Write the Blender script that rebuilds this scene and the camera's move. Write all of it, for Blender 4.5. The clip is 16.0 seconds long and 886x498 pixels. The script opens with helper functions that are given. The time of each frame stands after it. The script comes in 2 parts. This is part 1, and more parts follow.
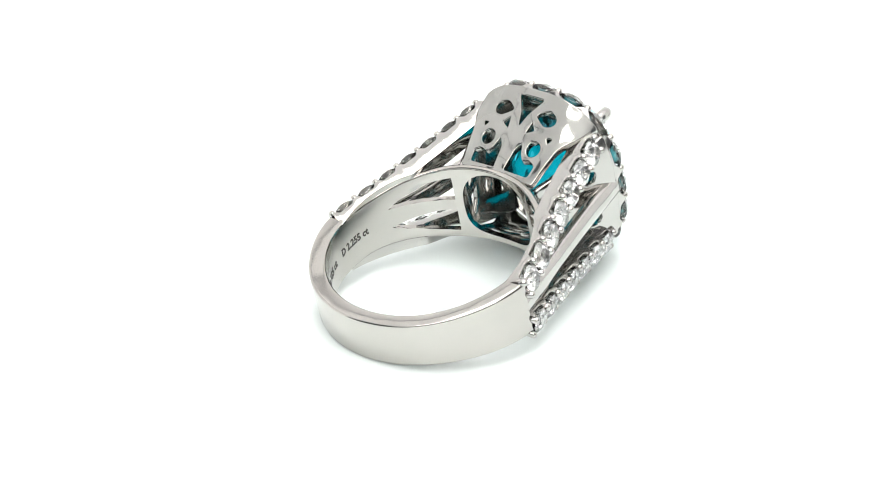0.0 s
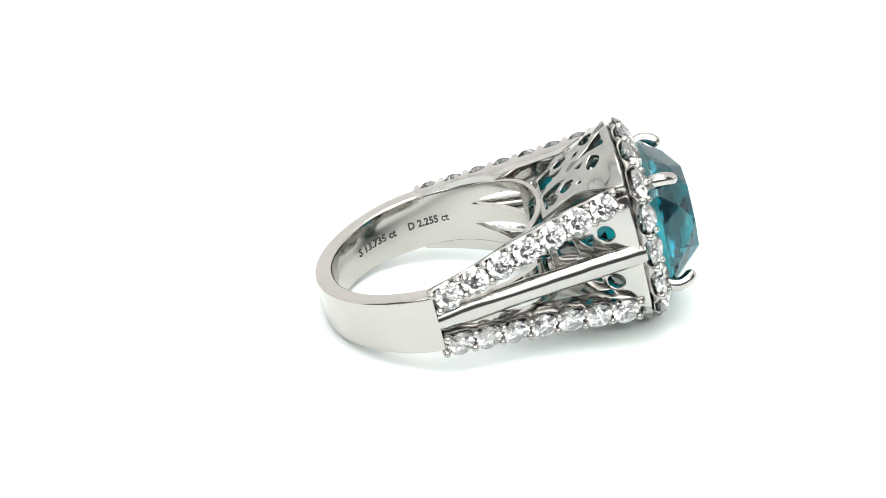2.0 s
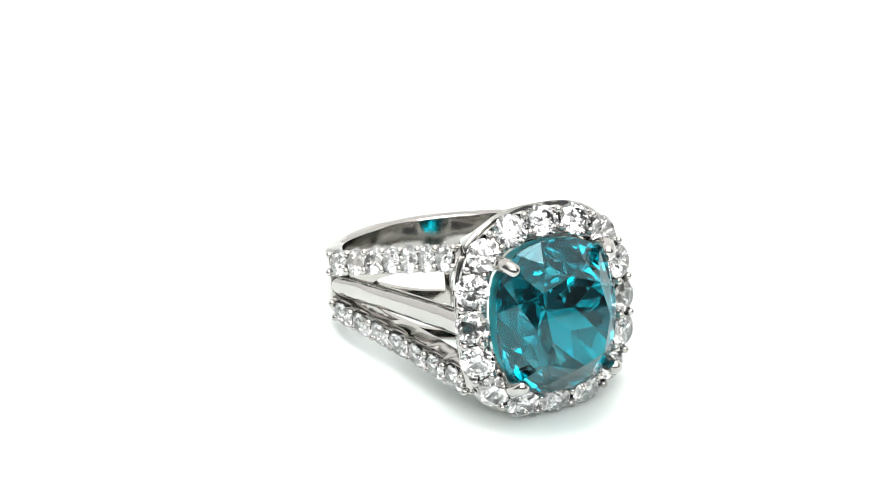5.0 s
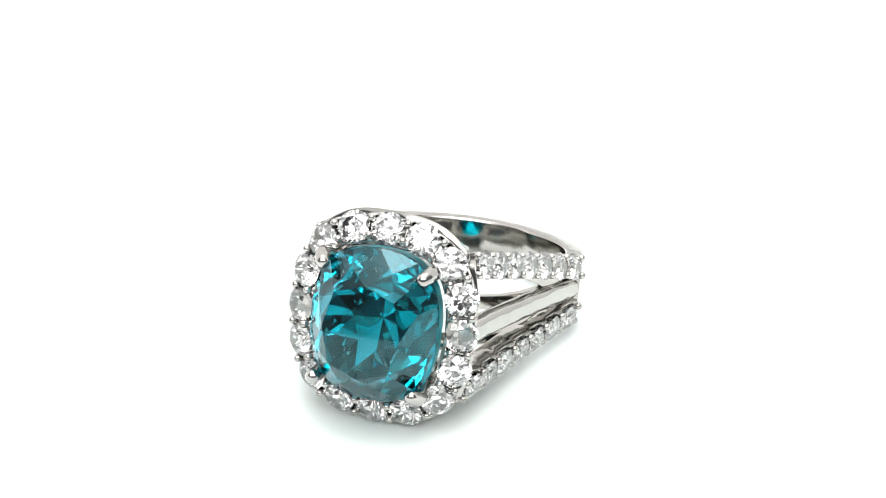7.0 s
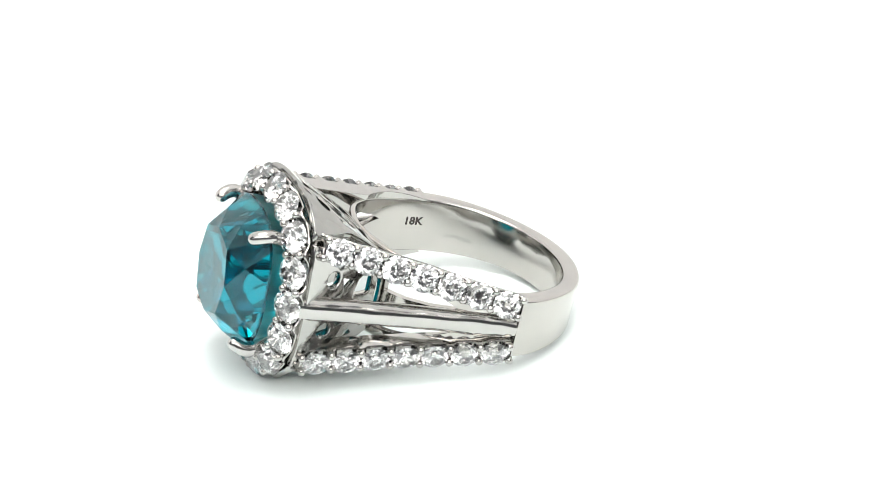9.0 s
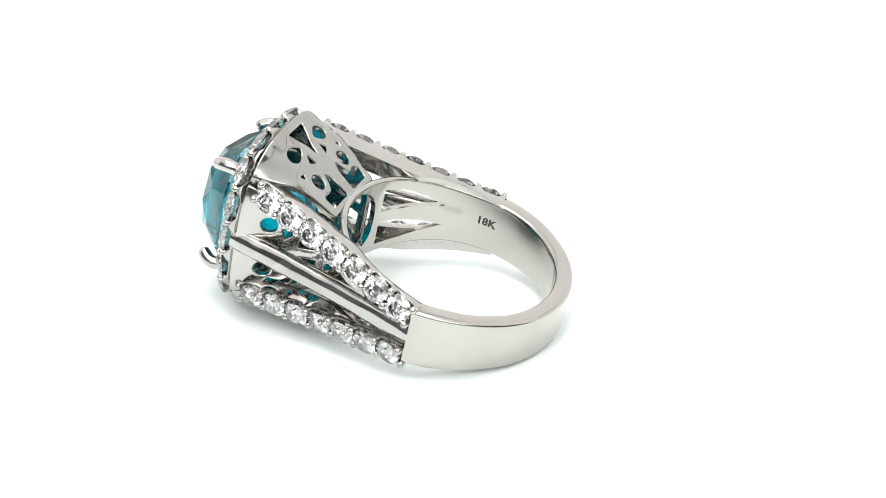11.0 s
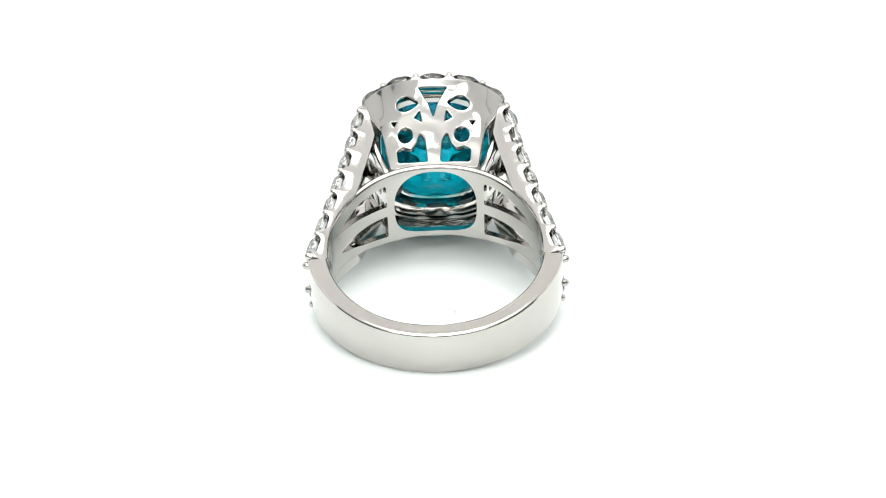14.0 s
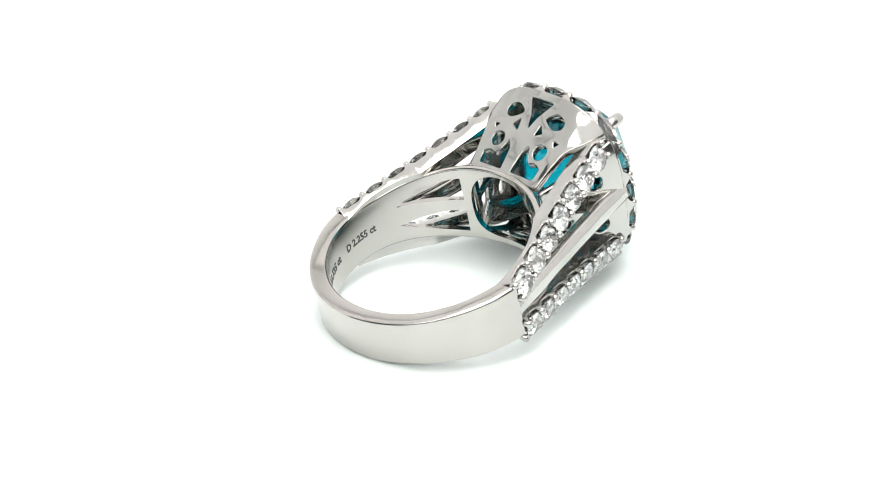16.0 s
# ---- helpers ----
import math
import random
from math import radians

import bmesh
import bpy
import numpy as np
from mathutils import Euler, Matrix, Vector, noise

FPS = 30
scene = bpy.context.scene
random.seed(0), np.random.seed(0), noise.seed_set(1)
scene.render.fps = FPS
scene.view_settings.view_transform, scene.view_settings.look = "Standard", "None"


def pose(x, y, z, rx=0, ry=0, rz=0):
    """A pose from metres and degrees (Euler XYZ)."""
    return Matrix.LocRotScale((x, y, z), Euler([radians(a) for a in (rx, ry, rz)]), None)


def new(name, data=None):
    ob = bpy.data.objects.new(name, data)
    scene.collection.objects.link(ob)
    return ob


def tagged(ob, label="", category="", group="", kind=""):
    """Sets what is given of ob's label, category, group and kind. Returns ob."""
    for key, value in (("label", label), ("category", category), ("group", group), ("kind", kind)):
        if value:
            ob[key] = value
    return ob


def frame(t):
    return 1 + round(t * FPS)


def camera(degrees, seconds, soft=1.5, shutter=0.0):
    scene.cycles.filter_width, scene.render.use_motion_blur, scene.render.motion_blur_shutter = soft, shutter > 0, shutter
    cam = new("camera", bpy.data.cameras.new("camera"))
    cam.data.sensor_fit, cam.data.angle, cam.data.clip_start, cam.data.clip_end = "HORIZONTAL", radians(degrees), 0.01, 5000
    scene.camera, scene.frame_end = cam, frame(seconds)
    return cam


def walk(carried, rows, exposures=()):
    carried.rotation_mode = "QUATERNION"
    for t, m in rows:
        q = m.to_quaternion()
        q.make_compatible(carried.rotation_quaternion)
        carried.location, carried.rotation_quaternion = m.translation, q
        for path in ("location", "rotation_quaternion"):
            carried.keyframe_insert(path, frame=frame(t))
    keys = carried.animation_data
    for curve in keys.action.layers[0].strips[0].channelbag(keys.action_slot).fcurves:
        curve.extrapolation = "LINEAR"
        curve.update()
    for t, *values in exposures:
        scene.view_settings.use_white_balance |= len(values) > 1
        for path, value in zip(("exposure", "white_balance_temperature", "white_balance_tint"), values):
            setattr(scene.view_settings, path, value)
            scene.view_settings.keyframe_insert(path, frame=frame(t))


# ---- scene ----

# Lengths of the ring are written in millimetres and scaled by MM; the world is in metres, the turntable's top is z = 0.
MM = 0.001
cam = camera(26.43, 16.0, soft=0.9)
EYE = pose(0.0, -0.13745, 0.07632, 62.894, 0.212, -0.036)
walk(cam, [(0.0, EYE), (16.0, EYE)])

# ---------------------------------------------------------------- light
world = bpy.data.worlds.new("room")
world.use_nodes = True
world.node_tree.nodes["Background"].inputs[0].default_value = (0.55, 0.57, 0.60, 1)
world.node_tree.nodes["Background"].inputs[1].default_value = 0.42
scene.world = world
scene.view_settings.exposure = -0.28
PANEL_STRENGTH = 0.6
CORE_STRENGTH = 8.4
FRONT_FILL_STRENGTH = 6.5


# ---------------------------------------------------------------- materials
def material(name):
    m = bpy.data.materials.new(name)
    m.use_nodes = True
    n = m.node_tree.nodes
    return m, n, m.node_tree.links, n["Principled BSDF"]


def noise_node(n, l, scale, detail=3.0):
    tc = n.new("ShaderNodeTexCoord")
    nz = n.new("ShaderNodeTexNoise")
    nz.inputs["Scale"].default_value = scale
    nz.inputs["Detail"].default_value = detail
    l.new(tc.outputs["Object"], nz.inputs["Vector"])
    return nz


def ramp_node(n, l, source, stops):
    r = n.new("ShaderNodeValToRGB")
    while len(r.color_ramp.elements) < len(stops):
        r.color_ramp.elements.new(0.5)
    for e, (at, col) in zip(r.color_ramp.elements, stops):
        e.position, e.color = at, (*col, 1)
    l.new(source, r.inputs[0])
    return r


def metal(name, colour, rough, wear, wave=0.0):
    m, n, l, b = material(name)
    b.inputs["Metallic"].default_value = 1.0
    big = noise_node(n, l, 260)
    lo = tuple(c * 0.95 for c in colour)
    r = ramp_node(n, l, big.outputs["Fac"], [(0.3, lo), (0.7, colour)])
    l.new(r.outputs[0], b.inputs["Base Color"])
    fine = noise_node(n, l, 2400, 5)
    rr = n.new("ShaderNodeMapRange")
    rr.inputs["To Min"].default_value, rr.inputs["To Max"].default_value = rough * 0.7, rough * 1.35
    l.new(fine.outputs["Fac"], rr.inputs["Value"])
    l.new(rr.outputs[0], b.inputs["Roughness"])
    bump = n.new("ShaderNodeBump")
    bump.inputs["Strength"].default_value = wear
    bump.inputs["Distance"].default_value = 0.00002
    mid = noise_node(n, l, 900, 2)
    l.new(mid.outputs["Fac"], bump.inputs["Height"])
    if wave:
        soft = n.new("ShaderNodeBump")
        soft.inputs["Strength"].default_value = 1.0
        soft.inputs["Distance"].default_value = wave
        slow = noise_node(n, l, 330, 1)
        l.new(slow.outputs["Fac"], soft.inputs["Height"])
        l.new(soft.outputs[0], bump.inputs["Normal"])
    l.new(bump.outputs[0], b.inputs["Normal"])
    return m


def gem(name, colour, ior):
    m, n, l, b = material(name)
    b.inputs["Base Color"].default_value = (*colour, 1)
    b.inputs["Roughness"].default_value = 0.0
    b.inputs["IOR"].default_value = ior
    b.inputs["Transmission Weight"].default_value = 1.0
    return m


def plain(name, lo, hi, scale, rough, bump_m=0.0):
    m, n, l, b = material(name)
    nz = noise_node(n, l, scale, 5)
    r = ramp_node(n, l, nz.outputs["Fac"], [(0.35, lo), (0.65, hi)])
    l.new(r.outputs[0], b.inputs["Base Color"])
    b.inputs["Roughness"].default_value = rough
    if bump_m:
        bump = n.new("ShaderNodeBump")
        bump.inputs["Strength"].default_value = 0.4
        bump.inputs["Distance"].default_value = bump_m
        fine = noise_node(n, l, scale * 25, 3)
        l.new(fine.outputs["Fac"], bump.inputs["Height"])
        l.new(bump.outputs[0], b.inputs["Normal"])
    return m


def glow(name, colour, strength):
    m, n, l, b = material(name)
    b.inputs["Base Color"].default_value = (*colour, 1)
    b.inputs["Emission Color"].default_value = (*colour, 1)
    b.inputs["Emission Strength"].default_value = strength
    return m


GOLD = metal("white_gold", (0.53, 0.515, 0.495), 0.12, 0.08, 0.00022)
# the same gold, its colour darkened to hold down the mirrored ceiling light
GOLD_WAVY_DIMMED = metal("white_gold_gallery_dimmed", (0.425, 0.42, 0.40), 0.10, 0.08, 0.0005)
GOLD_BRUSHED = metal("white_gold_band", (0.525, 0.502, 0.475), 0.095, 0.12, 0.00005)
DIAMOND = gem("diamond", (0.99, 0.99, 0.99), 2.42)
BLUE_STONE = gem("teal_zircon", (0.0005, 0.265, 0.36), 1.90)
BLUE_PAVILION = gem("teal_zircon_pavilion", (0.0005, 0.265, 0.36), 1.90)
BLUE_LIT_RIM = gem("teal_zircon_lit_rim", (0.30, 0.68, 0.72), 1.90)  # light passing the thin, half-polished rim is put into a paler colour
for zircon, tint, frost in ((BLUE_STONE, (0.44, 0.80, 0.90, 1), 0.03), (BLUE_PAVILION, (0.28, 0.70, 0.86, 1), 0.03), (BLUE_LIT_RIM, (0.6, 0.85, 0.9, 1), 0.28)):
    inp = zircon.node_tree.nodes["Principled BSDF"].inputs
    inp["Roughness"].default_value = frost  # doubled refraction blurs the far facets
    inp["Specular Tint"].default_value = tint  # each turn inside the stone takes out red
BLUE_STONE.node_tree.nodes["Principled BSDF"].inputs["Specular IOR Level"].default_value = 0.42
ENGRAVED = plain("engraved_groove", (0.03, 0.028, 0.026), (0.06, 0.055, 0.05), 900, 0.6)
WHITE_TOP = plain("white_turntable", (0.86, 0.925, 0.912), (0.88, 0.935, 0.922), 30, 0.5, 0.00001)
FILL_CLOTH = plain("white_fill_cloth", (0.84, 0.84, 0.83), (0.87, 0.87, 0.86), 12, 0.9, 0.0002)
cloth = FILL_CLOTH.node_tree.nodes["Principled BSDF"].inputs
cloth["Emission Color"].default_value, cloth["Emission Strength"].default_value = (1, 1, 1, 1), 0.35  # even glow added as fill; no lamp stands behind the cloth
ROOM_WALL = plain("grey_room_wall", (0.30, 0.30, 0.305), (0.36, 0.36, 0.365), 9, 0.9, 0.0002)
PIN_GREY = plain("pale_grey_cap", (0.66, 0.705, 0.70), (0.70, 0.74, 0.735), 300, 0.5)
DESK = plain("grey_desk", (0.10, 0.10, 0.10), (0.14, 0.14, 0.135), 20, 0.55, 0.0001)
FRONT_FILL = glow("front_fill_glow", (1.0, 0.99, 0.975), FRONT_FILL_STRENGTH)
PANEL = glow("led_diffuser", (1.0, 0.995, 0.985), PANEL_STRENGTH)
CORE = glow("led_core", (1.0, 0.99, 0.975), CORE_STRENGTH)
ALU = metal("aluminium_frame", (0.6, 0.6, 0.6), 0.3, 0.1)


# ---------------------------------------------------------------- mesh tools
def mesh_of(name, bm, mat, unit=MM, crease=32):
    bmesh.ops.remove_doubles(bm, verts=bm.verts, dist=1e-5 if unit == MM else 1e-7)
    bmesh.ops.recalc_face_normals(bm, faces=bm.faces)
    bmesh.ops.scale(bm, vec=(unit, unit, unit), verts=bm.verts)
    for f in bm.faces:
        f.smooth = crease > 0
    for e in bm.edges:
        e.smooth = len(e.link_faces) == 2 and e.calc_face_angle(0) < radians(crease)
    me = bpy.data.meshes.new(name)
    bm.to_mesh(me)
    bm.free()
    me.materials.append(mat)
    return me


def part(name, bm, mat, parent, label="", unit=MM, crease=32):
    ob = new(name, mesh_of(name, bm, mat, unit, crease))
    ob.parent = parent
    return tagged(ob, label)


def piece(name, me, m, parent, label=""):
    """An object on shared mesh data, at a pose in millimetres of its parent's space."""
    ob = new(name, me)
    ob.parent = parent
    m = m.copy()
    m.translation = m.translation * MM
    ob.matrix_local = m
    return tagged(ob, label)


def axes(at, x, y, z):
    m = Matrix((x, y, z)).transposed().to_4x4()
    m.translation = at
    return m


def loft(rings, closed=False, caps=True):
    """A skin over equal rings of points; closed joins the last ring to the first."""
    bm = bmesh.new()
    vs = [[bm.verts.new(p) for p in ring] for ring in rings]
    k = len(rings)
    for i in range(k if closed else k - 1):
        a, b = vs[i], vs[(i + 1) % k]
        for j in range(len(a)):
            j2 = (j + 1) % len(a)
            bm.faces.new((a[j], a[j2], b[j2], b[j]))
    if caps and not closed:
        bm.faces.new(vs[0])
        bm.faces.new(vs[-1])
    return bm


def rounded(profile, r, steps=3):
    """A polygon with its corners rounded by r."""
    out, k = [], len(profile)
    for i in range(k):
        a, b, c = (Vector(profile[(i + d) % k]) for d in (-1, 0, 1))
        ra = min(r, (a - b).length * 0.45, (c - b).length * 0.45)
        p, q = b + (a - b).normalized() * ra, b + (c - b).normalized() * ra
        for s in range(steps + 1):
            t = s / steps
            out.append(p * (1 - t) ** 2 + b * 2 * t * (1 - t) + q * t * t)
    return out


def smoothstep(x):
    x = min(max(x, 0.0), 1.0)
    return x * x * (3 - 2 * x)


def cushion(angle, a, b, n):
    """A point of a cushion-shaped (superelliptic) outline."""
    c, s = math.cos(angle), math.sin(angle)
    r = (abs(c) ** n + abs(s) ** n) ** (-1 / n)
    return Vector((a * c * r, b * s * r))


def box(x0, x1, y0, y1, z0, z1, bevel=0.0):
    bm = bmesh.new()
    bmesh.ops.create_cube(bm, size=1)
    bmesh.ops.scale(bm, vec=(x1 - x0, y1 - y0, z1 - z0), verts=bm.verts)
    bmesh.ops.translate(bm, vec=((x0 + x1) / 2, (y0 + y1) / 2, (z0 + z1) / 2), verts=bm.verts)
    if bevel:
        bmesh.ops.bevel(bm, geom=bm.edges[:], offset=bevel, segments=2, profile=0.5, affect="EDGES")
    return bm


def cut(bm, cutters):
    """bm with the closed cutters taken away."""
    def temp(b):
        me = bpy.data.meshes.new("temp")
        b.to_mesh(me)
        b.free()
        return new("temp", me)
    bmesh.ops.recalc_face_normals(bm, faces=bm.faces)
    ob = temp(bm)
    tools = []
    for c in cutters:
        bmesh.ops.recalc_face_normals(c, faces=c.faces)
        t = temp(c)
        tools.append(t)
        mod = ob.modifiers.new("cut", "BOOLEAN")
        mod.object, mod.operation, mod.solver = t, "DIFFERENCE", "EXACT"
    bpy.context.view_layer.update()
    me = bpy.data.meshes.new_from_object(ob.evaluated_get(bpy.context.evaluated_depsgraph_get()))
    out = bmesh.new()
    out.from_mesh(me)
    bpy.data.meshes.remove(me)
    for o in [ob, *tools]:
        d = o.data
        bpy.data.objects.remove(o)
        bpy.data.meshes.remove(d)
    return out


def pierced_plate(outline, holes, thick, bevel, place, step):
    """A flat plate with holes and rounded rims, cut into strips and laid on a surface by place(x, y, height)."""
    cu = bpy.data.curves.new("temp", "CURVE")
    cu.dimensions, cu.fill_mode = "2D", "BOTH"
    cu.extrude, cu.bevel_depth, cu.bevel_resolution = thick / 2 - bevel, bevel, 2
    cu.offset = -bevel
    for pts in [outline, *holes]:
        sp = cu.splines.new("POLY")
        sp.points.add(len(pts) - 1)
        for q, p in zip(sp.points, pts):
            q.co = (p[0], p[1], 0, 1)
        sp.use_cyclic_u = True
    ob = new("temp", cu)
    bpy.context.view_layer.update()
    me = bpy.data.meshes.new_from_object(ob.evaluated_get(bpy.context.evaluated_depsgraph_get()))
    bpy.data.objects.remove(ob)
    bpy.data.curves.remove(cu)
    bm = bmesh.new()
    bm.from_mesh(me)
    bpy.data.meshes.remove(me)
    bmesh.ops.remove_doubles(bm, verts=bm.verts, dist=1e-4)
    for axis in (0, 1):
        lo = min(v.co[axis] for v in bm.verts)
        hi = max(v.co[axis] for v in bm.verts)
        k = max(1, int((hi - lo) / step))
        for i in range(1, k):
            at, no = [0, 0, 0], [0, 0, 0]
            at[axis], no[axis] = lo + (hi - lo) * i / k, 1
            bmesh.ops.bisect_plane(bm, geom=bm.verts[:] + bm.edges[:] + bm.faces[:], plane_co=at, plane_no=no)
    for v in bm.verts:
        v.co = place(v.co.x, v.co.y, v.co.z)
    return bm


def brilliant(outline, table, crown, depth, girdle=0.05, star=0.55, lower=0.75):
    """A brilliant-cut stone, table up, girdle at z = 0: table, stars, kites and halves above; mains and halves below."""
    bm = bmesh.new()
    c8 = math.cos(math.pi / 8)

    def at(angle, r, z):
        p = outline(angle) * r
        return bm.verts.new((p.x, p.y, z))
    st = math.pi / 4
    rm = table + star * (1 - table) * 1.0
    zm = girdle + crown * (1 - (rm * c8 - table) / (1 - table))
    T = [at(k * st, table, girdle + crown) for k in range(8)]
    M = [at((k + 0.5) * st, rm, zm) for k in range(8)]
    G = [at(k * st / 2, 1.0, girdle) for k in range(16)]
    D = [at(k * st / 2, 1.0, -girdle) for k in range(16)]
    rl = 1 - lower
    zl = -girdle - depth * (1 - rl * c8)
    P = [at((k + 0.5) * st, rl, zl) for k in range(8)]
    C = bm.verts.new((0, 0, -girdle - depth))
    bm.faces.new(T)
    for k in range(8):
        k1 = (k + 1) % 8
        bm.faces.new((T[k], M[k], T[k1]))
        bm.faces.new((T[k], M[k - 1], G[2 * k], M[k]))
        bm.faces.new((M[k], G[2 * k], G[2 * k + 1]))
        bm.faces.new((M[k], G[2 * k + 1], G[2 * k1]))
        bm.faces.new((C, P[k - 1], D[2 * k], P[k]))
        bm.faces.new((P[k], D[2 * k], D[2 * k + 1]))
        bm.faces.new((P[k], D[2 * k + 1], D[2 * k1]))
    for k in range(16):
        bm.faces.new((G[k], G[(k + 1) % 16], D[(k + 1) % 16], D[k]))
    return bm


def cushion_stone(outline, table, crown, belly, tiers, girdle=0.1, star=0.5):
    """A deep cushion stone, table up: a brilliant crown; below, a steep belly (radius, depth) and a pavilion in two tiers
    ((radius, depth), (radius, depth), culet depth). The pavilion takes the second material, the belly the third."""
    bm = bmesh.new()
    # the kites of the long and short sides are flat
    flat = outline(math.pi * 3 / 8).y / outline(math.pi / 2).y

    def at(angle, r, z):
        p = outline(angle) * r
        return bm.verts.new((p.x, p.y, z))
    st = math.pi / 4
    rm = table + star * (1 - table)
    zm = girdle + crown * (1 - (rm * flat - table) / (1 - table))
    rb, zb = belly
    (r1, z1), (r2, z2), zc = tiers
    T = [at(k * st, table, girdle + crown) for k in range(8)]
    M = [at((k + 0.5) * st, rm, zm) for k in range(8)]
    G = [at(k * st / 4, 1.0, girdle) for k in range(32)]
    D = [at(k * st / 4, 1.0, -girdle) for k in range(32)]
    E = [at(k * st / 4, rb, -zb) for k in range(32)]
    P = [at((k + 0.5) * st, r1, -z1) for k in range(8)]
    Q = [at(k * st, r2, -z2) for k in range(8)]
    C = bm.verts.new((0, 0, -zc))
    below = []
    bm.faces.new(T)
    for k in range(8):
        k1 = (k + 1) % 8
        bm.faces.new((T[k], M[k], T[k1]))
        bm.faces.new((T[k], M[k - 1], G[4 * k], M[k]))
        for j in (0, 2):
            bm.faces.new((M[k], G[4 * k + j], G[4 * k + j + 1], G[(4 * k + j + 2) % 32]))
            below.append((P[k], E[4 * k + j], E[4 * k + j + 1], E[(4 * k + j + 2) % 32]))
        below += [(E[4 * k], P[k - 1], Q[k], P[k]), (P[k], Q[k], Q[k1]), (C, Q[k], Q[k1])]
    for k in range(32):
        k1 = (k + 1) % 32
        bm.faces.new((G[k], G[k1], D[k1], D[k]))
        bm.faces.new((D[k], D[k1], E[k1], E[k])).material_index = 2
    for q in below:
        bm.faces.new(q).material_index = 1
    return bm


def tube(points, radii, sides=10, dome=True):
    """A tapered rod along points with a rounded far end."""
    pts = [Vector(p) for p in points]
    rings = []
    ref = Vector((0.3, 0.2, 0.93))
    for i, p in enumerate(pts):
        d = (pts[min(i + 1, len(pts) - 1)] - pts[max(i - 1, 0)]).normalized()
        x = d.cross(ref).normalized()
        y = d.cross(x)
        rings.append([p + (x * math.cos(a) + y * math.sin(a)) * radii[i] for a in (2 * math.pi * j / sides for j in range(sides))])
        if i == len(pts) - 1 and dome:
            for s in (0.35, 0.7, 0.92):
                rings.append([p + d * radii[i] * s + (x * math.cos(a) + y * math.sin(a)) * radii[i] * math.sqrt(1 - s * s)
                              for a in (2 * math.pi * j / sides for j in range(sides))])
    return loft(rings)


def bead(r, h):
    """A small rounded setting prong, foot at z = -h, top near z = r."""
    prof = [(r * 1.0, -h), (r, -0.15 * r), (r * 0.97, 0.25 * r), (r * 0.78, 0.65 * r), (r * 0.42, 0.92 * r), (r * 0.1, r)]
    return loft([[(a * math.cos(t), a * math.sin(t), z) for t in (2 * math.pi * j / 10 for j in range(10))] for a, z in prof])


def curve_text(words, size, place):
    """Words in the built-in font, thin, laid on a surface by place(x, y, height)."""
    cu = bpy.data.curves.new("temp", "FONT")
    cu.body, cu.size, cu.extrude, cu.resolution_u, cu.offset = words, size, 0.006, 2, 0.032
    ob = new("temp", cu)
    bpy.context.view_layer.update()
    me = bpy.data.meshes.new_from_object(ob.evaluated_get(bpy.context.evaluated_depsgraph_get()))
    bpy.data.objects.remove(ob)
    bpy.data.curves.remove(cu)
    bm = bmesh.new()
    bm.from_mesh(me)
    bpy.data.meshes.remove(me)
    width = max(v.co.x for v in bm.verts)
    for v in bm.verts:
        v.co = place(v.co.x / width, v.co.y, v.co.z)
    return bm


# ---------------------------------------------------------------- the ring
# Its own space: x towards the head, y across the finger, z along the finger; origin in the middle of the finger hole.
TILT = 13.2
R_IN = 8.8


def half_width(phi):
    a = abs(phi)
    if a > 90:
        return 2.45 - 0.45 * smoothstep((a - 90) / 70)
    return 2.45 + 1.3 * smoothstep((90 - a) / 75)


def outer_radius(phi):
    a = abs(phi)
    return 10.25 + 0.17 * smoothstep((130 - a) / 35) if a > 94.3 else 9.35


def radial_prism(poly):
    """A cutter through the band: a polygon of (degrees round the finger, height), pushed outwards."""
    bm = bmesh.new()
    inn = [bm.verts.new((7.6 * math.cos(radians(p)), 7.6 * math.sin(radians(p)), z)) for p, z in poly]
    out = [bm.verts.new((12.5 * math.cos(radians(p)), 12.5 * math.sin(radians(p)), z)) for p, z in poly]
    k = len(poly)
    for i in range(k):
        bm.faces.new((inn[i], inn[(i + 1) % k], out[(i + 1) % k], out[i]))
    caps = [bm.faces.new(inn[::-1]), bm.faces.new(out)]
    bmesh.ops.triangulate(bm, faces=caps)
    return bm


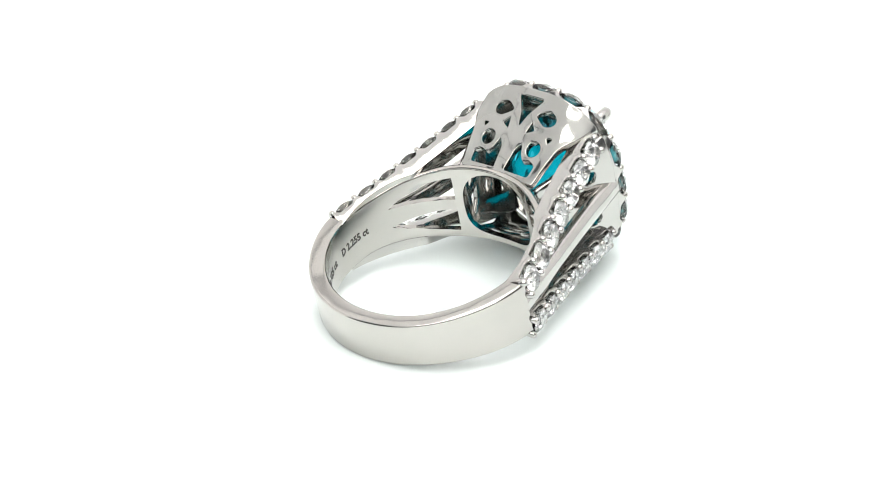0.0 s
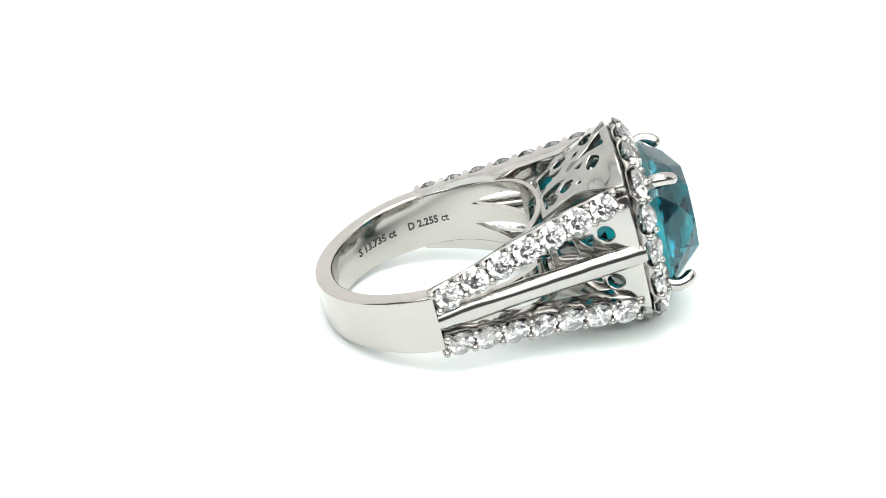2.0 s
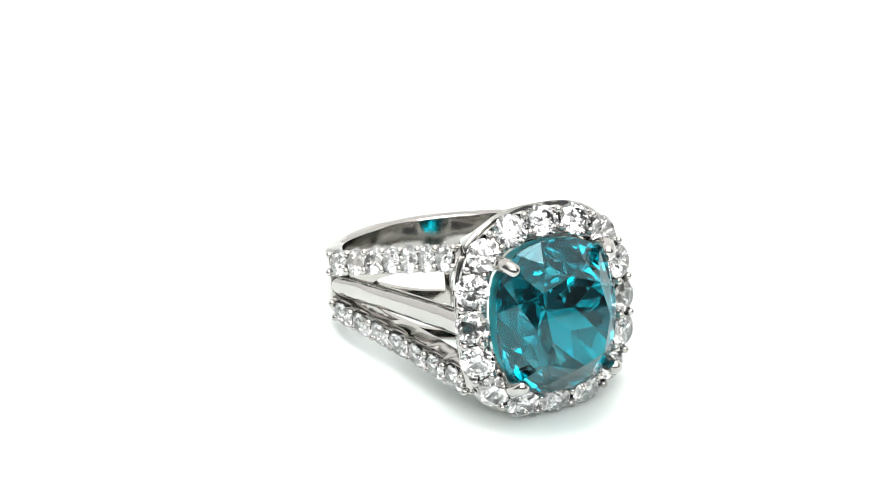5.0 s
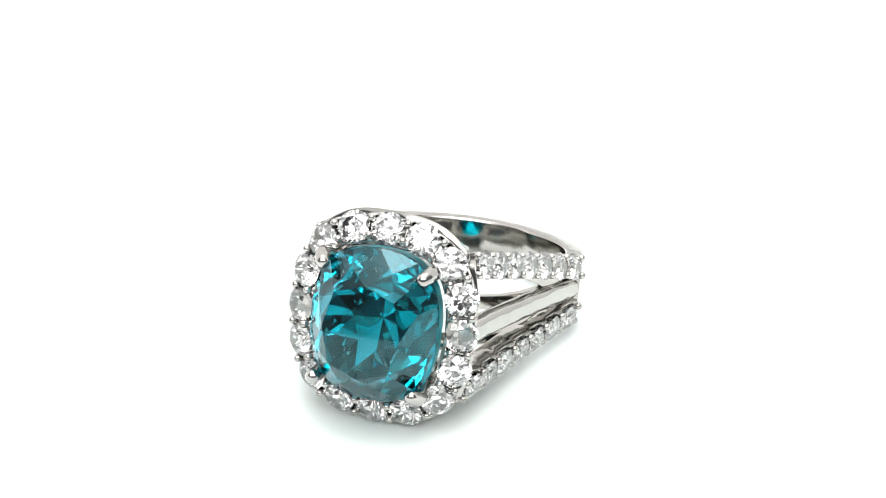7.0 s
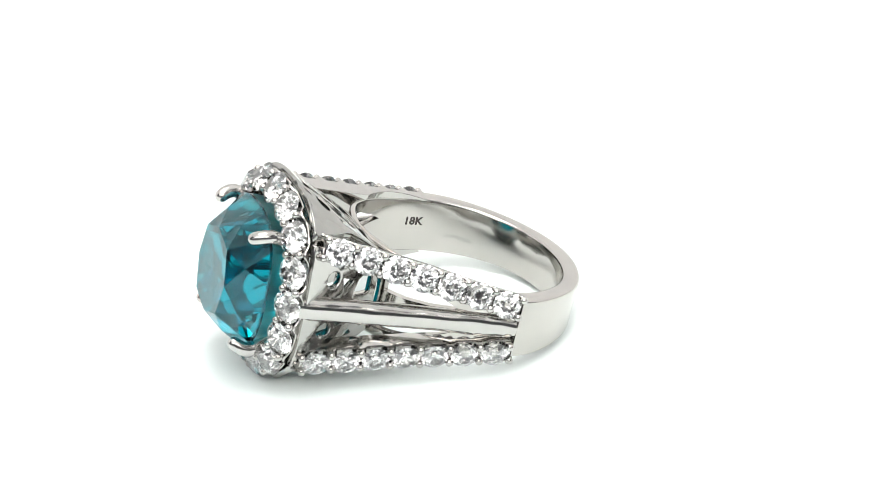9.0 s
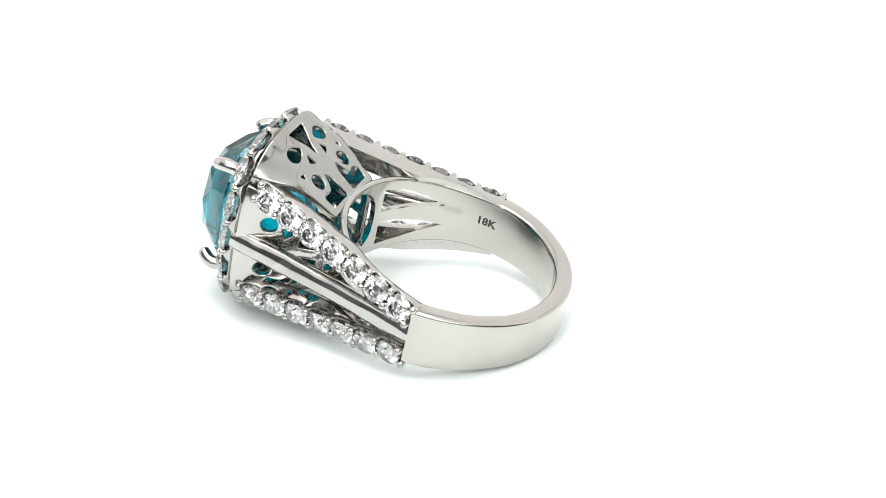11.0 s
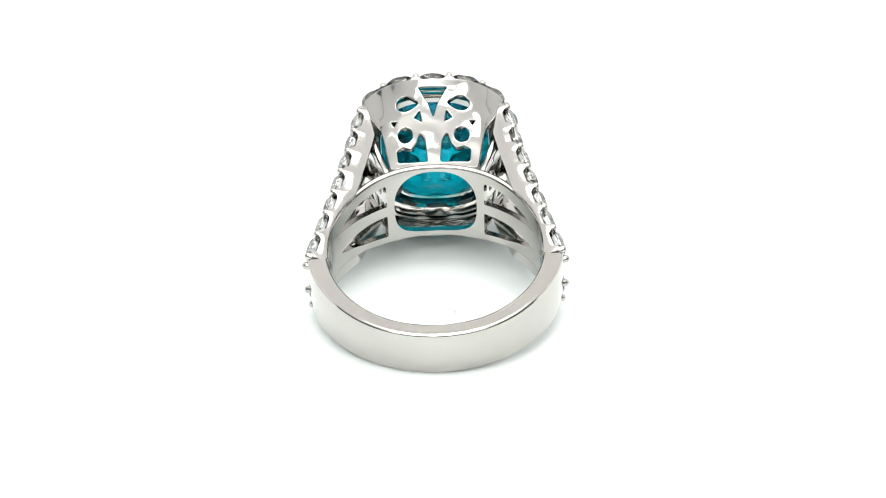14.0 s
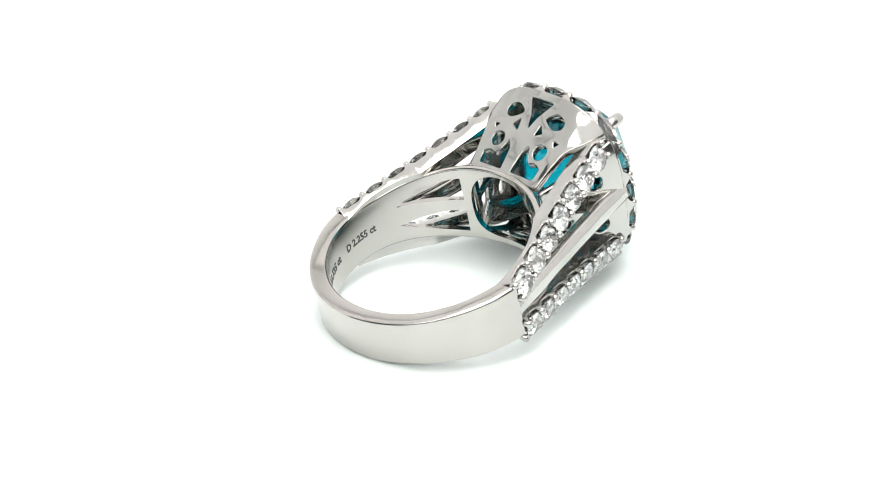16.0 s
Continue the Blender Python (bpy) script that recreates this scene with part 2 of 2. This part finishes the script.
def build_band(ring):
    rings = []
    for i in range(240):
        phi = -180 + 1.5 * i
        h, ro = half_width(phi), outer_radius(phi)
        prof = rounded([(R_IN, 0.1 - h), (ro, 0.1 - h), (ro, h + 0.16), (R_IN, h + 0.16)], 0.3, 4)
        c, s = math.cos(radians(phi)), math.sin(radians(phi))
        rings.append([(p.x * c, p.x * s, p.y) for p in prof])
    bm = loft(rings, closed=True)
    window = [(q.x, q.y + 0.15) for q in (cushion(2 * math.pi * j / 48, 23.5, 3.25 if j < 24 else 3.2, 2.5 if j < 24 else 3.2) for j in range(48))]
    slot = rounded([(28, 0.5), (28, 2.75), (40, 2.5), (53, 1.85), (67, 0.95), (53, 0.72), (40, 0.55)], 0.25, 2)
    cutters = [radial_prism(window)]
    for sy in (1, -1):
        for sz in (1, -1):
            cutters.append(radial_prism([(p.x * sy, p.y * sz) for p in slot]))
            trench = []
            for i in range(25):
                p, d, w, o = strip_frame(0.05 + 0.5 * i / 24, sy, sz)
                deep = 0.75
                while deep > 0.3 and (p - o * deep).xy.length < R_IN + 0.3:
                    deep -= 0.02
                trench.append([p + w * q[0] + o * q[1] for q in ((-0.8, -deep), (0.8, -deep), (0.8, 1.2), (-0.8, 1.2))])
            cutters.append(loft(trench))
    bm = cut(bm, cutters)
    return part("band", bm, GOLD_BRUSHED, ring, "wide polished white gold shank with cut-out slots", crease=30)


def strip_frame(t, sy, sz):
    """A point and the directions along, across and outwards of a diamond strip, 0 to 1 from shank to head."""
    def at(q):
        return Vector((-1.6 + 17.35 * q, sy * (10.65 - 4.4 * q - 1.06 * q * (1 - q)), sz * (1.75 + 3.35 * q)))
    p = at(t)
    d = (at(t + 0.01) - at(t - 0.01)).normalized()
    out = Vector((0, sy, sz * 0.22))
    out = (out - d * out.dot(d)).normalized()
    return p, d, d.cross(out).normalized(), out


def scallop(u):
    """0 at the middle of a stone, 1 half-way to the next; u counts stones."""
    return smoothstep((abs(u - round(u)) - 0.24) / 0.22)


def build_strip(ring, sy, sz, diamond, prong):
    rings = []
    for i in range(121):
        t = 0.05 + 0.95 * i / 120
        p, d, w, o = strip_frame(t, sy, sz)
        deep = 1.75
        while deep > 0.35 and (p - o * deep).xy.length < R_IN + 0.15:
            deep -= 0.03
        lift = scallop((t - 0.118) / 0.1278)
        floor = min(1.05, deep - 0.07)
        rim = max(-0.36, 0.08 - floor) * (1 - lift) + 0.02 * lift
        floor = floor * (1 - lift) + 0.1 * lift
        prof = [(-0.98, -deep), (0.98, -deep), (1.0, rim - 0.07), (0.84, rim), (0.76, -floor), (-0.76, -floor), (-0.84, rim), (-1.0, rim - 0.07)]
        prof = rounded(prof, 0.07, 2)
        rings.append([p + w * q.x + o * q.y for q in prof])
    strip = part("diamond_strip", loft(rings), GOLD, ring, "slim scalloped arm set with seven diamonds")
    for i in range(7):
        p, d, w, o = strip_frame(0.118 + 0.1278 * i, sy, sz)
        spin = Matrix.Rotation(random.uniform(0, 6), 4, "Z") @ Matrix.Rotation(radians(random.uniform(-3, 3)), 4, "X")
        piece("diamond", diamond, axes(p + o * 0.08, d, o.cross(d), o) @ spin, strip)
    for i in range(8):
        p, d, w, o = strip_frame(0.118 + 0.1278 * (i - 0.5), sy, sz)
        for e in (-1, 1):
            lean = o + w * e * 0.16
            z = lean.normalized()
            x = (d - z * d.dot(z)).normalized()
            piece("prong", prong, axes(p + w * e * 0.70 + o * 0.10, x, z.cross(x), z), strip)
    return strip


def build_bar(ring, sy):
    rings = []
    for i in range(33):
        t = i / 32
        x = -0.9 + 17.2 * t
        top = 10.4 - 3.2 * t - 0.9 * t * (1 - t)
        inner = math.sqrt(max(0.0, R_IN ** 2 - x ** 2))
        half, deep = 0.92 + 0.06 * smoothstep(t * 1.2), min(0.8, (top - inner - 0.12) / 2)
        y = sy * (top - deep)
        ring_pts = []
        for j in range(24):
            a = 2 * math.pi * j / 24
            c, s = math.cos(a), math.sin(a)
            rr = (abs(c) ** 2.1 + abs(s) ** 2.1) ** (-1 / 2.1)
            ring_pts.append((x, y + sy * deep * c * rr, half * s * rr))
        rings.append(ring_pts)
    return part("middle_bar", loft(rings), GOLD, ring, "smooth polished bar between the diamond strips")


HALO_P, HALO_A, HALO_N = 6.35, 6.95, 2.6


def halo_frame(s):
    """A point of the halo's centre line, s from 0 to 1 round it by equal lengths, with directions along, outwards and up."""
    target = s % 1.0 * HALO_LEN[-1]
    k = int(np.searchsorted(HALO_LEN, target, side="right")) - 1
    k = min(max(k, 0), len(HALO_LEN) - 2)
    f = (target - HALO_LEN[k]) / (HALO_LEN[k + 1] - HALO_LEN[k])
    angle = 2 * math.pi * (k + f) / (len(HALO_LEN) - 1)
    q = cushion(angle, HALO_P, HALO_A, HALO_N)
    q2 = cushion(angle + 0.01, HALO_P, HALO_A, HALO_N)
    d = (q2 - q).normalized()
    return Vector((16.95, q.x, q.y)), Vector((0, d.x, d.y)), Vector((0, d.y, -d.x)), Vector((1, 0, 0))


HALO_POINTS = [cushion(2 * math.pi * j / 720, HALO_P, HALO_A, HALO_N) for j in range(721)]
HALO_LEN = [0.0]
for one, two in zip(HALO_POINTS, HALO_POINTS[1:]):
    HALO_LEN.append(HALO_LEN[-1] + (two - one).length)


def build_halo(ring, diamond, prong):
    lean = radians(26)

    def tilted(s):
        p, d, o, up = halo_frame(s)
        return p, d, o * math.cos(lean) - up * math.sin(lean), up * math.cos(lean) + o * math.sin(lean)
    rings = []
    for i in range(256):
        p, d, o, up = tilted(i / 256)
        lift = scallop(i / 16)
        rim, floor = -0.34 + 0.42 * lift, -1.1 + 1.08 * lift
        prof = rounded([(-0.85, -1.3), (0.6, -1.3), (1.12, rim - 0.1), (0.95, rim), (0.72, floor), (-0.72, floor), (-0.95, rim), (-1.1, rim - 0.08)], 0.08, 2)
        rings.append([p + o * q.x + up * q.y for q in prof])
    halo = part("halo", loft(rings, closed=True), GOLD, ring, "cushion-shaped frame of sixteen round diamonds")
    for i in range(16):
        p, d, o, up = tilted(i / 16)
        spin = Matrix.Rotation(random.uniform(0, 6), 4, "Z") @ Matrix.Rotation(radians(random.uniform(-4, 4)), 4, "X")
        piece("diamond", diamond, axes(p + up * 0.12, d, up.cross(d), up) @ spin, halo)
        p, d, o, up = tilted((i + 0.5) / 16)
        for e in (-1, 1):
            z = (up + o * 0.15 * e).normalized()
            piece("prong", prong, axes(p + o * e * 0.66 + up * 0.22, d, z.cross(d), z), halo)
    return halo


def build_seat(ring):
    """The sloping collar that closes the gap between the halo and the stone's belly."""
    rings = []
    for a, b, x in ((5.5, 6.1, 15.7), (5.6, 6.2, 16.3), (5.2, 5.95, 16.8), (5.02, 5.76, 16.8), (4.82, 5.56, 16.3), (4.95, 5.65, 15.7)):
        rings.append([(x, q.x, q.y) for q in (cushion(2 * math.pi * j / 64, a, b, 2.65) for j in range(64))])
    return part("seat", loft(rings, closed=True), GOLD, ring, "thin inner collar under the stone")


def oval(cx, cy, rx, ry, k=20, tip=0.0):
    """A round hole; tip pulls the side towards the middle into a point."""
    pts = []
    for j in range(k):
        a = 2 * math.pi * j / k
        pull = 1 + tip * max(0, math.cos(a)) ** 6
        pts.append((cx + math.copysign(1, -cx) * rx * math.cos(a) * pull, cy + ry * math.sin(a) * (1 - 0.35 * tip * max(0, math.cos(a)))))
    return pts


def build_gallery(ring):
    # Walls over and under the stone: x across, y the distance from the finger.
    def both(poly):
        poly = [tuple(p) for p in poly]
        return [poly, [(-x, y) for x, y in poly]]
    outline = rounded([(-3.75, 9.0), (3.75, 9.0), (4.4, 12.0), (5.3, 13.6), (6.1, 15.85), (-6.1, 15.85), (-5.3, 13.6), (-4.4, 12.0)], 0.3, 3)
    holes = [rounded([(-1.25, 15.2), (1.25, 15.2), (0.8, 14.5), (0.36, 13.9), (0.0, 12.9), (-0.36, 13.9), (-0.8, 14.5)], 0.12, 2)]
    holes += both(oval(-2.35, 14.0, 0.8, 0.58, tip=0.35))
    holes += both(rounded([(-1.62, 12.85), (-1.15, 13.4), (-0.98, 12.55)], 0.06, 2))
    holes += both(rounded([(-3.6, 12.7), (-3.1, 12.65), (-3.35, 12.3)], 0.05, 2))
    holes += both(oval(-2.4, 11.55, 0.62, 0.58))
    holes += both(rounded([(-1.15, 11.7), (-0.72, 11.1), (-0.55, 9.5), (-3.0, 9.5), (-3.15, 10.4), (-2.6, 10.65), (-1.9, 10.45), (-1.45, 10.9)], 0.15, 3))
    walls = []
    for sz in (1, -1):
        def place(x, y, h):
            a = 3.45 + (y - 9.0) * 0.645 - (0.35 + 0.95 * smoothstep((y - 11) / 5)) * (abs(x) / 5.0) ** 3 + h
            return Vector((y - 0.4 * h, x, sz * a))
        walls.append(part("gallery_wall", pierced_plate(outline, holes, 0.55, 0.10, place, 0.5), GOLD_WAVY_DIMMED, ring, "pierced scrollwork gallery wall of polished white gold"))
    # Walls beside the stone, behind the bars.
    outline = rounded([(-3.2, 9.0), (3.2, 9.0), (3.5, 10.6), (5.2, 15.9), (-5.2, 15.9), (-3.5, 10.6)], 0.3, 3)
    holes = both(oval(-2.15, 13.6, 0.66, 0.66)) + both(rounded([(-2.15, 12.6), (-1.0, 12.3), (-1.75, 11.5)], 0.12, 2))
    holes += both(rounded([(-3.55, 13.4), (-2.95, 13.1), (-3.2, 11.4), (-2.6, 10.9), (-3.0, 10.7)], 0.1, 2))
    holes += both(rounded([(-1.75, 10.95), (-0.45, 11.3), (-0.45, 9.7), (-2.5, 9.7)], 0.15, 2))
    for sy in (1, -1):
        def place(x, y, h):
            p = 4.6 + 2.3 * (y - 10.2) / 5.7 - 0.8 * (abs(x) / 5.4) ** 3 + h
            return Vector((y - 0.3 * h, sy * p, x))
        walls.append(part("gallery_wall", pierced_plate(outline, holes, 0.5, 0.10, place, 0.5), GOLD, ring, "pierced side wall of the gallery"))
    return walls


def build_claw(ring, sy, sz):
    pts = [(15.6, 3.6, 3.95), (17.0, 3.75, 4.1), (17.6, 4.0, 4.42), (18.1, 4.2, 4.7), (18.55, 4.26, 4.78), (19.0, 4.19, 4.71), (19.35, 4.05, 4.58), (19.6, 3.9, 4.44)]
    radii = [0.5, 0.52, 0.54, 0.56, 0.56, 0.56, 0.55, 0.53]
    return part("claw", tube([(x, sy * y, sz * z) for x, y, z in pts], radii, 14), GOLD, ring, "rounded claw gripping the stone", crease=60)


def build_engraving(ring, words, start, end, base, size):
    def place(x, y, h):
        a = radians(start + (end - start) * x)
        r = R_IN - 0.008 - h
        return Vector((r * math.cos(a), r * math.sin(a), base + y))
    return part("engraving", curve_text(words, size, place), ENGRAVED, ring, "dark engraved lettering reading " + words, crease=0)


def build_ring():
    ring = tagged(new("ring"), "white gold ring with teal cushion-cut stone and diamond halo, lying sideways", "ring")
    build_band(ring)
    small = mesh_of("diamond", brilliant(lambda a: Vector((math.cos(a), math.sin(a))) * 1.12, 0.56, 0.34, 0.96, 0.025), DIAMOND, crease=0)
    large = mesh_of("diamond", brilliant(lambda a: Vector((math.cos(a), math.sin(a))) * 1.31, 0.56, 0.40, 1.12, 0.03), DIAMOND, crease=0)
    small_prong = mesh_of("prong", bead(0.32, 0.3), GOLD, crease=60)
    large_prong = mesh_of("prong", bead(0.32, 0.4), GOLD, crease=60)
    for sy in (1, -1):
        for sz in (1, -1):
            build_strip(ring, sy, sz, small, small_prong)
            build_claw(ring, sy, sz)
        build_bar(ring, sy)
    build_gallery(ring)
    build_halo(ring, large, large_prong)
    build_seat(ring)
    stone = cushion_stone(lambda a: cushion(a, 4.98, 5.82, 2.6), 0.61, 2.6, (0.96, 1.6), ((0.66, 3.7), (0.40, 5.1), 6.8))
    bmesh.ops.transform(stone, matrix=axes(Vector((18.25, 0, 0)), Vector((0, 1, 0)), Vector((0, 0, 1)), Vector((1, 0, 0))), verts=stone.verts)
    gem_part = part("centre_stone", stone, BLUE_STONE, ring, "large transparent teal-blue cushion-cut stone", crease=0)
    gem_part.data.materials.append(BLUE_PAVILION)
    gem_part.data.materials.append(BLUE_LIT_RIM)
    build_engraving(ring, "S 13.735 ct", 140.5, 113.0, -0.25, 0.95)
    build_engraving(ring, "D 2.255 ct", 105.5, 81.5, -0.25, 0.95)
    build_engraving(ring, "18K", -85.5, -97.5, 0.15, 1.0)
    return ring


# ---------------------------------------------------------------- the light tent: unseen, added to light the ring
def build_turntable():
    prof = [(0.0001, 0.0), (0.117, 0.0), (0.119, -0.0006), (0.12, -0.002), (0.12, -0.008), (0.0001, -0.008)]
    rings = [[(r * math.cos(a), r * math.sin(a), z) for a in (2 * math.pi * j / 96 for j in range(96))] for r, z in prof]
    table = tagged(new("turntable"), "plain white round turntable under the ring", "turntable")
    part("platter", loft(rings), WHITE_TOP, table, unit=1, crease=30)
    rings = [[(r * math.cos(a), r * math.sin(a), z) for a in (2 * math.pi * j / 32 for j in range(32))]
             for r, z in [(0.0009, 0.00001), (0.00085, 0.00005), (0.0007, 0.00007), (0.0001, 0.00008)]]
    part("pin_cap", loft(rings), PIN_GREY, table, "small round cap over the axle", unit=1, crease=60)
    return table


def structure(name, bm, mat, label, category):
    ob = new(name, mesh_of(name, bm, mat, 1, 30))
    return tagged(ob, label, category, kind="structure")


def build_tent():
    w, h = 0.42, 0.46
    structure("floor", box(-w, w, -w, w, -0.028, -0.008), DESK, "dark grey desk top under the photo tent", "floor")
    structure("wall_back", box(-w, w, w, w + 0.01, -0.008, h), FILL_CLOTH, "unseen white cloth back wall, given a fill glow", "wall")
    structure("wall_left", box(-w - 0.01, -w, -0.06, w, -0.008, h), FILL_CLOTH, "unseen white cloth side wall, given a fill glow", "wall")
    structure("wall_right", box(w, w + 0.01, -0.06, w, -0.008, h), FILL_CLOTH, "unseen white cloth side wall, given a fill glow", "wall")
    structure("wall_front", box(-w, w, -w - 0.01, -w, 0.19, h), FILL_CLOTH, "unseen white cloth flap above the open front, given a fill glow", "wall")
    structure("ceiling", box(-w, w, -w, w, h, h + 0.01), FILL_CLOTH, "unseen white cloth roof, given a fill glow", "ceiling")
    structure("backdrop", box(-1.6, 1.6, -1.2, -1.19, -0.3, 1.9), ROOM_WALL, "grey room wall beyond the open tent front", "backdrop")
    lamp = tagged(new("ceiling_lamp"), "large square white LED panel under the tent roof", "lamp")
    lamp.location = (0, -0.02, h - 0.02)
    part("frame", cut(box(-0.41, 0.41, -0.40, 0.42, -0.012, 0.018, 0.003), [box(-0.40, 0.40, -0.39, 0.41, -0.05, 0.004)]), ALU, lamp, unit=1)
    part("diffuser", box(-0.398, 0.398, -0.388, 0.408, -0.006, 0.002, 0.001), PANEL, lamp, "wide softly glowing diffuser", unit=1)
    part("core", box(-0.112, 0.112, -0.112, 0.112, -0.016, -0.006, 0.002), CORE, lamp, "bright square LED core", unit=1)

    # Unseen fill light, added to lift the contact shadow on the camera's side.
    strip = tagged(new("front_fill_lamp"), "unseen long white fill light added on the front flap", "lamp")
    strip.location = (0, -w, 0.36)
    part("housing", box(-0.33, 0.33, 0.0, 0.008, -0.07, 0.07, 0.002), ALU, strip, unit=1)
    part("diffuser", box(-0.32, 0.32, 0.008, 0.014, -0.06, 0.06, 0.002), FRONT_FILL, strip, "glowing white cover", unit=1)


RING = build_ring()
TABLE = build_turntable()
build_tent()


# ---------------------------------------------------------------- what moves
def motions():
    """The platter and the ring on it turn evenly about the vertical."""
    seat = pose(-0.000301, 0.000745, 0.004153, 0, -TILT, 0) @ pose(0, 0, 0, -1.506, 0, 0)
    steps = [0.5 * i for i in range(33)]
    walk(RING, [(t, pose(0, 0, 0, 0, 0, 49.749 - 22.81 * t) @ seat) for t in steps])
    walk(TABLE, [(t, pose(0, 0, 0, 0, 0, -22.81 * t)) for t in steps])


motions()
